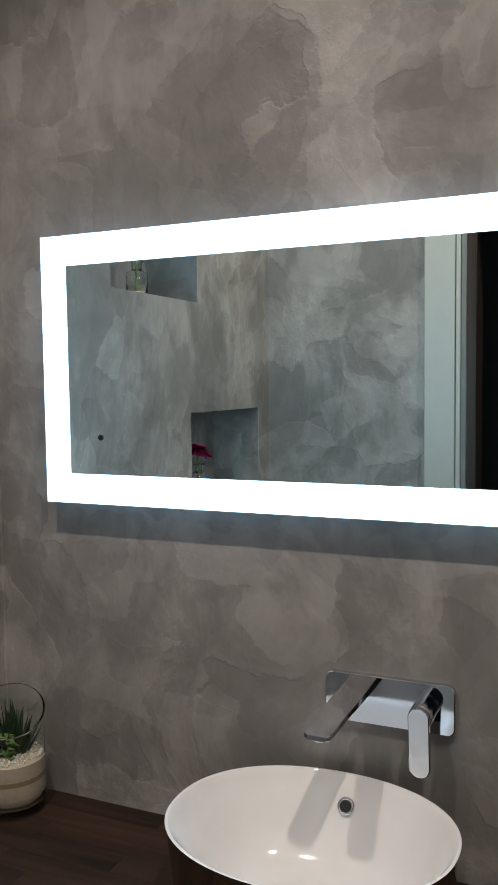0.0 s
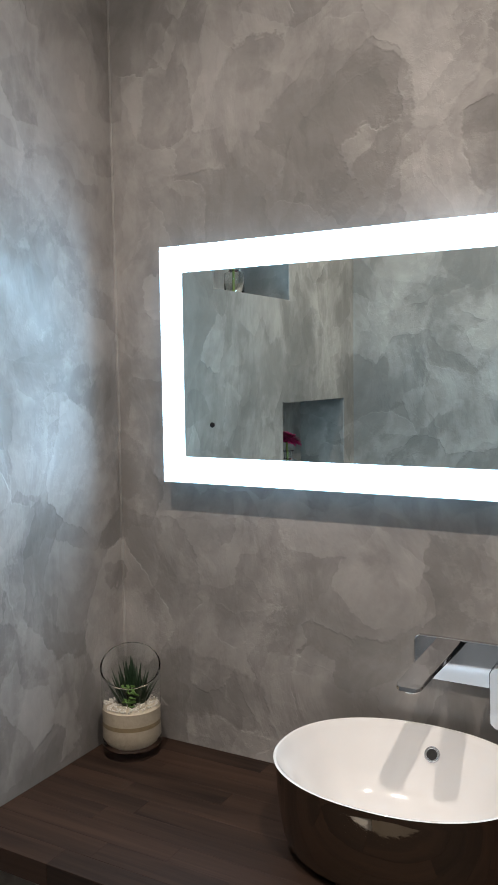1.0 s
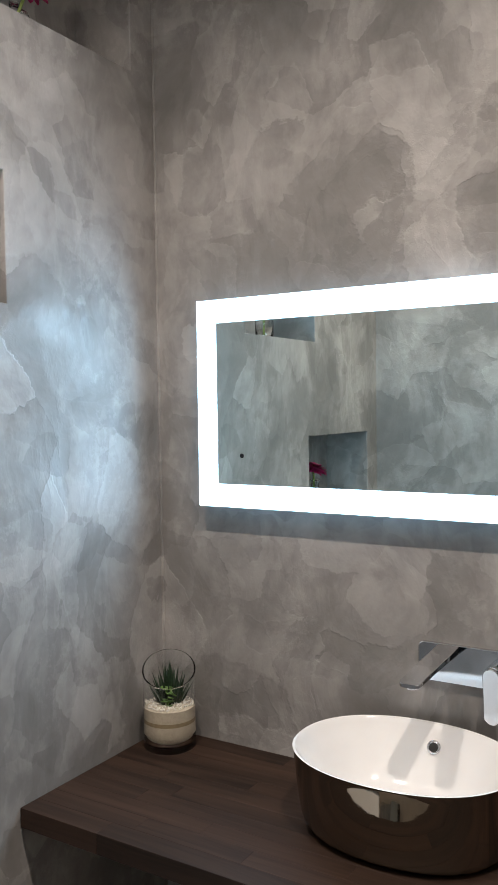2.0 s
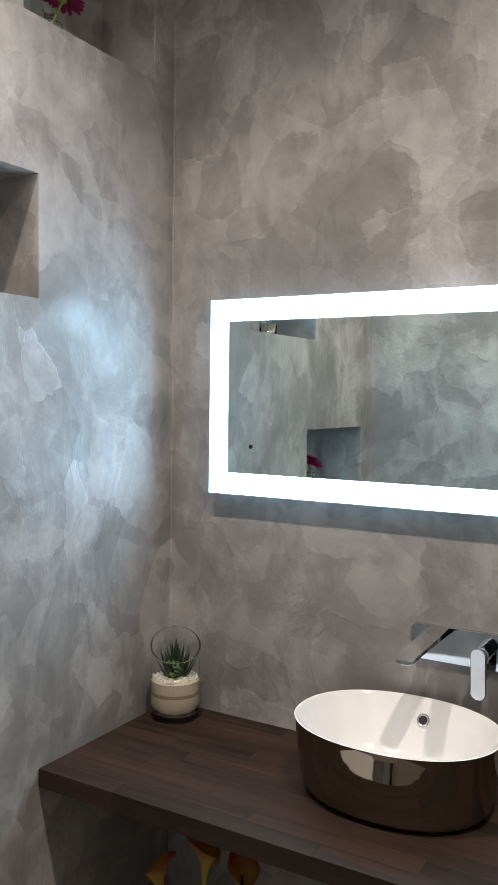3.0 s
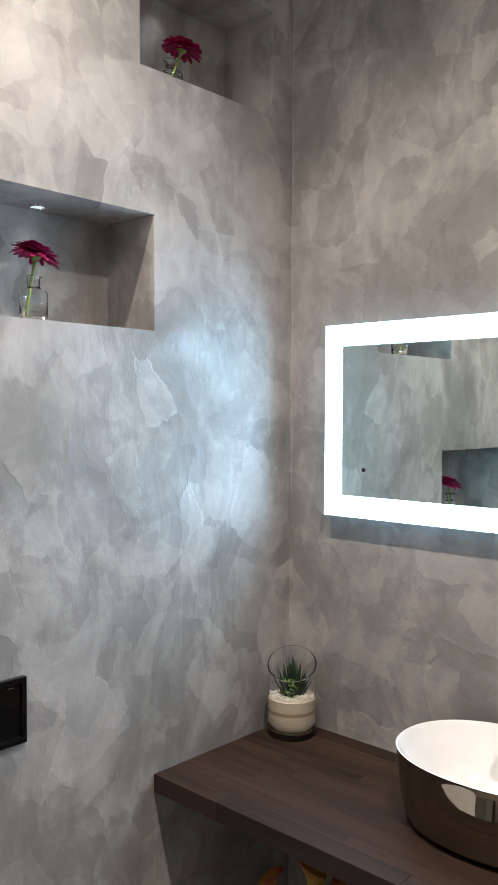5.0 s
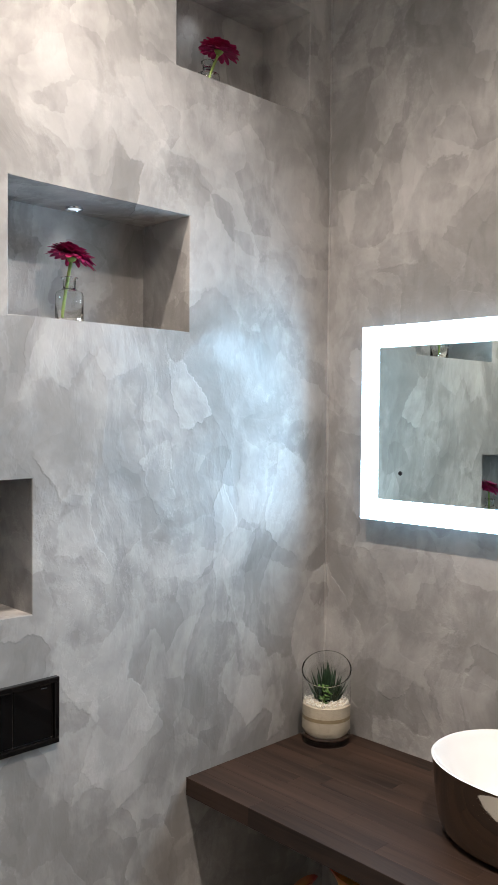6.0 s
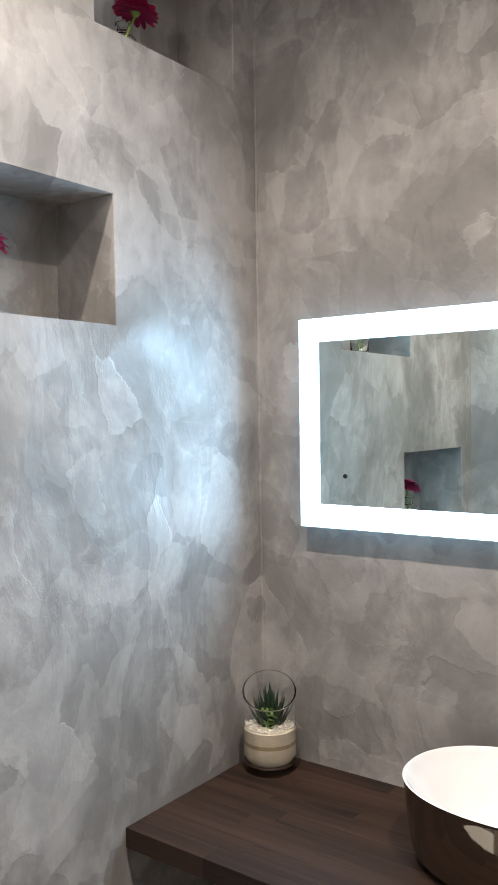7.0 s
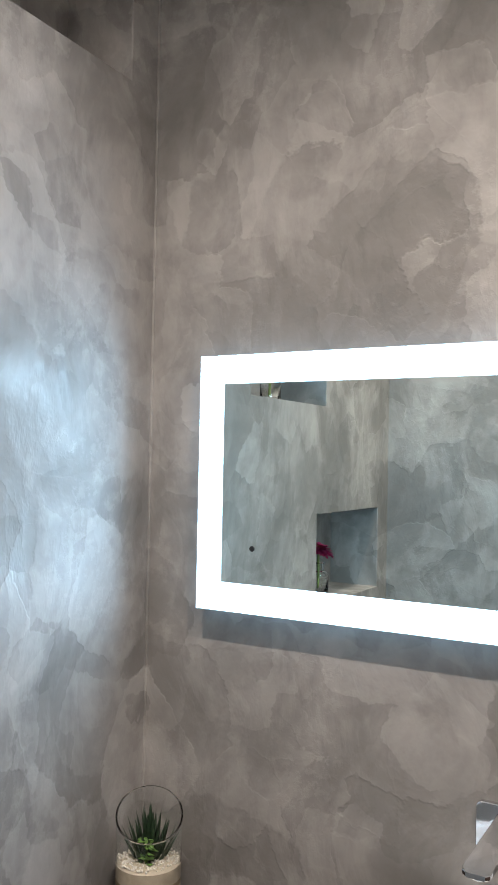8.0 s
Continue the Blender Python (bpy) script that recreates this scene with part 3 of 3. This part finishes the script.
# ---- flowers in niches ----
def flower_bottle(cy, z, head, seed, tilt, cx=-0.09):
    """A small glass bottle with one long-stemmed daisy; head is the place of its centre."""
    rng = random.Random(seed)
    t = thing("flower_bottle", (cx, cy, z), "small clear glass bottle holding one magenta daisy in a wall niche", "flower vase", "niche flowers")
    bm = bmesh.new()
    lathe(bm, [(0.026, 0.0), (0.030, 0.002), (0.031, 0.008), (0.031, 0.064), (0.029, 0.071), (0.017, 0.077), (0.014, 0.081), (0.014, 0.099), (0.0185, 0.101), (0.0185, 0.104), (0.0155, 0.105), (0.012, 0.104), (0.012, 0.082), (0.015, 0.079), (0.0275, 0.070), (0.029, 0.064), (0.029, 0.008), (0.004, 0.005)], 32)
    g = part("bottle", bm, JARGLASS, t, "clear glass bottle", True)
    g.visible_shadow = False
    hx, hy, hz = head[0] - cx, head[1] - cy, head[2] - z
    pts = []
    for k in range(9):
        f = k / 8
        pts.append((-0.010 + (hx + 0.010) * f, -0.012 + (hy + 0.012) * f ** 1.4, 0.007 + (hz - 0.010) * f))
    part("stem", tube(bmesh.new(), pts, [0.0038] * 9, 8), STEM, t, "pale green stem", True)
    turn = Matrix.Translation((hx, hy, hz)) @ Euler(tilt).to_matrix().to_4x4()
    bm = bmesh.new()
    lathe(bm, [(0.004, -0.012), (0.011, -0.004), (0.012, 0.0), (0.002, 0.001)], 16)
    bmesh.ops.transform(bm, verts=bm.verts, matrix=turn)
    part("calyx", bm, STEM, t, "green calyx", True)
    bm = bmesh.new()
    for layer, (cnt, ln, up, droop) in enumerate(((26, 0.056, 0.002, 0.26), (26, 0.054, 0.005, 0.16), (24, 0.048, 0.008, 0.10), (20, 0.040, 0.011, 0.02), (16, 0.028, 0.014, -0.1))):
        for k in range(cnt):
            a = 2 * math.pi * (k + 0.37 * layer) / cnt + rng.uniform(-0.08, 0.08)
            L = ln * rng.uniform(0.88, 1.08)
            dr = droop + rng.uniform(-0.12, 0.14)
            w = 0.0078 * rng.uniform(0.85, 1.15)
            u = Vector((math.cos(a), math.sin(a), 0))
            s = Vector((-math.sin(a), math.cos(a), 0))
            rowv = []
            for f, ww in ((0.08, 0.45), (0.4, 0.95), (0.75, 1.0), (0.93, 0.7), (1.0, 0.2)):
                p = u * L * f + Vector((0, 0, up + 0.006 * f - dr * L * f * f))
                c = Vector((0, 0, 0.0016 * ww))
                rowv.append([bm.verts.new(p - s * w * ww + c), bm.verts.new(p), bm.verts.new(p + s * w * ww + c)])
            for r0, r1 in zip(rowv, rowv[1:]):
                bm.faces.new((r0[0], r0[1], r1[1], r1[0]))
                bm.faces.new((r0[1], r0[2], r1[2], r1[1]))
    bmesh.ops.solidify(bm, geom=bm.faces[:], thickness=0.0006)
    bmesh.ops.transform(bm, verts=bm.verts, matrix=turn)
    part("petals", bm, PETAL, t, "layered magenta petals", True)
    bm = bmesh.new()
    for k in range(70):
        rr, a = 0.0135 * math.sqrt(k / 70), k * 2.399963
        bmesh.ops.create_icosphere(bm, subdivisions=1, radius=0.0018, matrix=Matrix.Translation((rr * math.cos(a), rr * math.sin(a), 0.013 + 0.004 * (1 - k / 70))))
    bmesh.ops.transform(bm, verts=bm.verts, matrix=turn)
    part("flower_centre", bm, FLORET, t, "ochre flower centre")


flower_bottle(-0.776, 1.893, (-0.09, -0.770, 2.043), 1, (-0.24, 0.16, 0.0), -0.09)
flower_bottle(-0.343, 2.5005, (-0.09, -0.337, 2.624), 2, (-0.12, 0.22, 0.0), -0.125)
flower_bottle(-1.135, 1.2895, (-0.09, -1.125, 1.432), 3, (0.15, 0.25, 0.0), -0.09)


# ---- flush plate ----
def flush_plate():
    y0, y1, z0, z1 = -1.108, -0.862, 1.0155, 1.154
    t = thing("flush_plate", (0, (y0 + y1) / 2, z0), "glossy black toilet flush plate on the plaster wall", "flush plate")
    my = (y0 + y1) / 2

    def frame_piece(ya, yb, za, zb):
        return box(bmesh.new(), 0.0, 0.013, ya - my, yb - my, za - z0, zb - z0, 0.0015)

    b_ = 0.011
    for q in ((y0, y1, z0, z0 + b_), (y0, y1, z1 - b_, z1), (y0, y0 + b_, z0 + b_, z1 - b_), (y1 - b_, y1, z0 + b_, z1 - b_)):
        part("frame", frame_piece(*q), BLACKGLASS, t, "black gloss frame")
    for ya, yb in ((y0 + b_ + 0.002, my + 0.02), (my + 0.022, y1 - b_ - 0.002)):
        part("button", box(bmesh.new(), 0.0, 0.006, ya - my, yb - my, b_ + 0.002, z1 - z0 - b_ - 0.002, 0.0015), BLACKGLASS, t, "black gloss button")
    part("mark", box(bmesh.new(), 0.0055, 0.0065, y1 - 0.040 - my, y1 - 0.026 - my, z1 - z0 - 0.0205, z1 - z0 - 0.0193), HALL, t, "small grey mark")


flush_plate()


# ---- toilet ----
def toilet():
    cy, zt = -0.985, 0.40
    t = thing("toilet", (0, cy, 0.08), "white wall-hung ceramic toilet with its lid closed below the flush plate", "toilet")

    def outline(z, grow=0.0, x0=0.0, length=0.53, half=0.178, n=48):
        """A rounded oblong with a straight back on the wall."""
        out = []
        for k in range(n):
            a = -math.pi / 2 + math.pi * k / (n - 1)
            e = 2 / 2.5
            c, d = math.cos(a), math.sin(a)
            out.append((x0 + (length - x0 + grow) * abs(c) ** e, math.copysign(abs(d) ** e, d) * (half + grow), z))
        return out

    z = zt - 0.08
    bowl = [outline(0.0, 0, 0, 0.20, 0.10), outline(0.03, 0, 0, 0.30, 0.125), outline(0.12, 0, 0, 0.43, 0.150), outline(0.22, 0, 0, 0.50, 0.170), outline(z - 0.012, 0, 0, 0.525, 0.176), outline(z, -0.003)]
    part("bowl", rings(bmesh.new(), bowl, True, True), CERAMIC, t, "white glazed bowl", True)
    part("seat", rings(bmesh.new(), [outline(z + 0.002, 0, 0.06), outline(z + 0.004, 0.002, 0.06), outline(z + 0.015, 0.002, 0.06), outline(z + 0.017, 0, 0.06)], True, True), CERAMIC, t, "white seat ring")
    part("lid", rings(bmesh.new(), [outline(z + 0.019, 0, 0.06), outline(z + 0.021, 0.002, 0.06), outline(z + 0.032, 0.001, 0.06), outline(z + 0.036, -0.004, 0.06)], True, True), CERAMIC, t, "closed white lid")
    for y in (-0.075, 0.075):
        bm = lathe(bmesh.new(), [(0.010, y - 0.02), (0.011, y - 0.019), (0.011, y + 0.019), (0.010, y + 0.02)], 20)
        bmesh.ops.rotate(bm, verts=bm.verts, cent=(0, 0, 0), matrix=Matrix.Rotation(radians(-90), 3, "X"))
        bmesh.ops.translate(bm, verts=bm.verts, vec=(0.045, 0, z + 0.012))
        part("hinge", bm, CHROME, t, "chrome hinge", True)


toilet()


# ---- calla lilies under the worktop ----
def calla_vase():
    vx, vy = 0.30, -0.27
    t = thing("calla_vase", (vx, vy, 0), "dark floor vase of yellow and red calla lilies below the worktop", "flower vase")
    part("vase", lathe(bmesh.new(), [(0.055, 0.0), (0.062, 0.004), (0.075, 0.10), (0.070, 0.20), (0.045, 0.28), (0.048, 0.30), (0.044, 0.30), (0.041, 0.28), (0.010, 0.27)], 32), VASE, t, "dark glazed vase", True)
    for (x, y, z, yaw, lean) in ((0.206, -0.30, 0.470, 200, 0.20), (0.312, -0.29, 0.541, 20, 0.05), (0.420, -0.30, 0.531, 320, 0.12)):
        hx, hy = x - vx, y - vy
        pts = [(hx * f ** 1.5, hy * f ** 1.5, 0.27 + (z - 0.27) * f) for f in (0, 0.2, 0.4, 0.6, 0.8, 1.0)]
        part("stem", tube(bmesh.new(), pts, [0.0055] * 6, 8), STEM, t, "green stem", True)
        bm = bmesh.new()
        loops = []
        n = 28
        for f in (0.0, 0.12, 0.3, 0.5, 0.68, 0.82, 0.93, 1.0):
            loop = []
            for k in range(n):
                u = k / (n - 1)
                a = 2 * math.pi * (u * 1.12 - 0.06)
                front = abs(u - 0.5) * 2
                rad = 0.006 + 0.013 * f + 0.014 * max(0, f - 0.55) / 0.45 * (1 + 0.5 * (1 - front)) - 0.002 * u
                zz = 0.118 * f * (0.62 + 0.38 * (1 - front ** 1.6))
                tip = max(0, f - 0.8) / 0.2 * max(0, 1 - front * 4)
                rad += 0.014 * tip
                loop.append((rad * math.cos(a), rad * math.sin(a), zz - 0.010 * max(0, f - 0.85) / 0.15 * front))
            loops.append(loop)
        vs = [[bm.verts.new(p) for p in loop] for loop in loops]
        for a_, c_ in zip(vs, vs[1:]):
            for k in range(n - 1):
                bm.faces.new((a_[k], a_[k + 1], c_[k + 1], c_[k]))
        bmesh.ops.solidify(bm, geom=bm.faces[:], thickness=0.0012)
        sp = part("spathe", bm, CALLA, t, "yellow calla bloom flushed red at its lip", True)
        sp.matrix_basis = Matrix.Translation((hx, hy, z)) @ Euler((0, lean, radians(yaw))).to_matrix().to_4x4()
        part("spadix", tube(bmesh.new(), [(hx, hy, z + 0.01), (hx, hy, z + 0.05), (hx, hy, z + 0.075)], [0.004, 0.004, 0.002], 8), FLORET, t, "", True)


calla_vase()
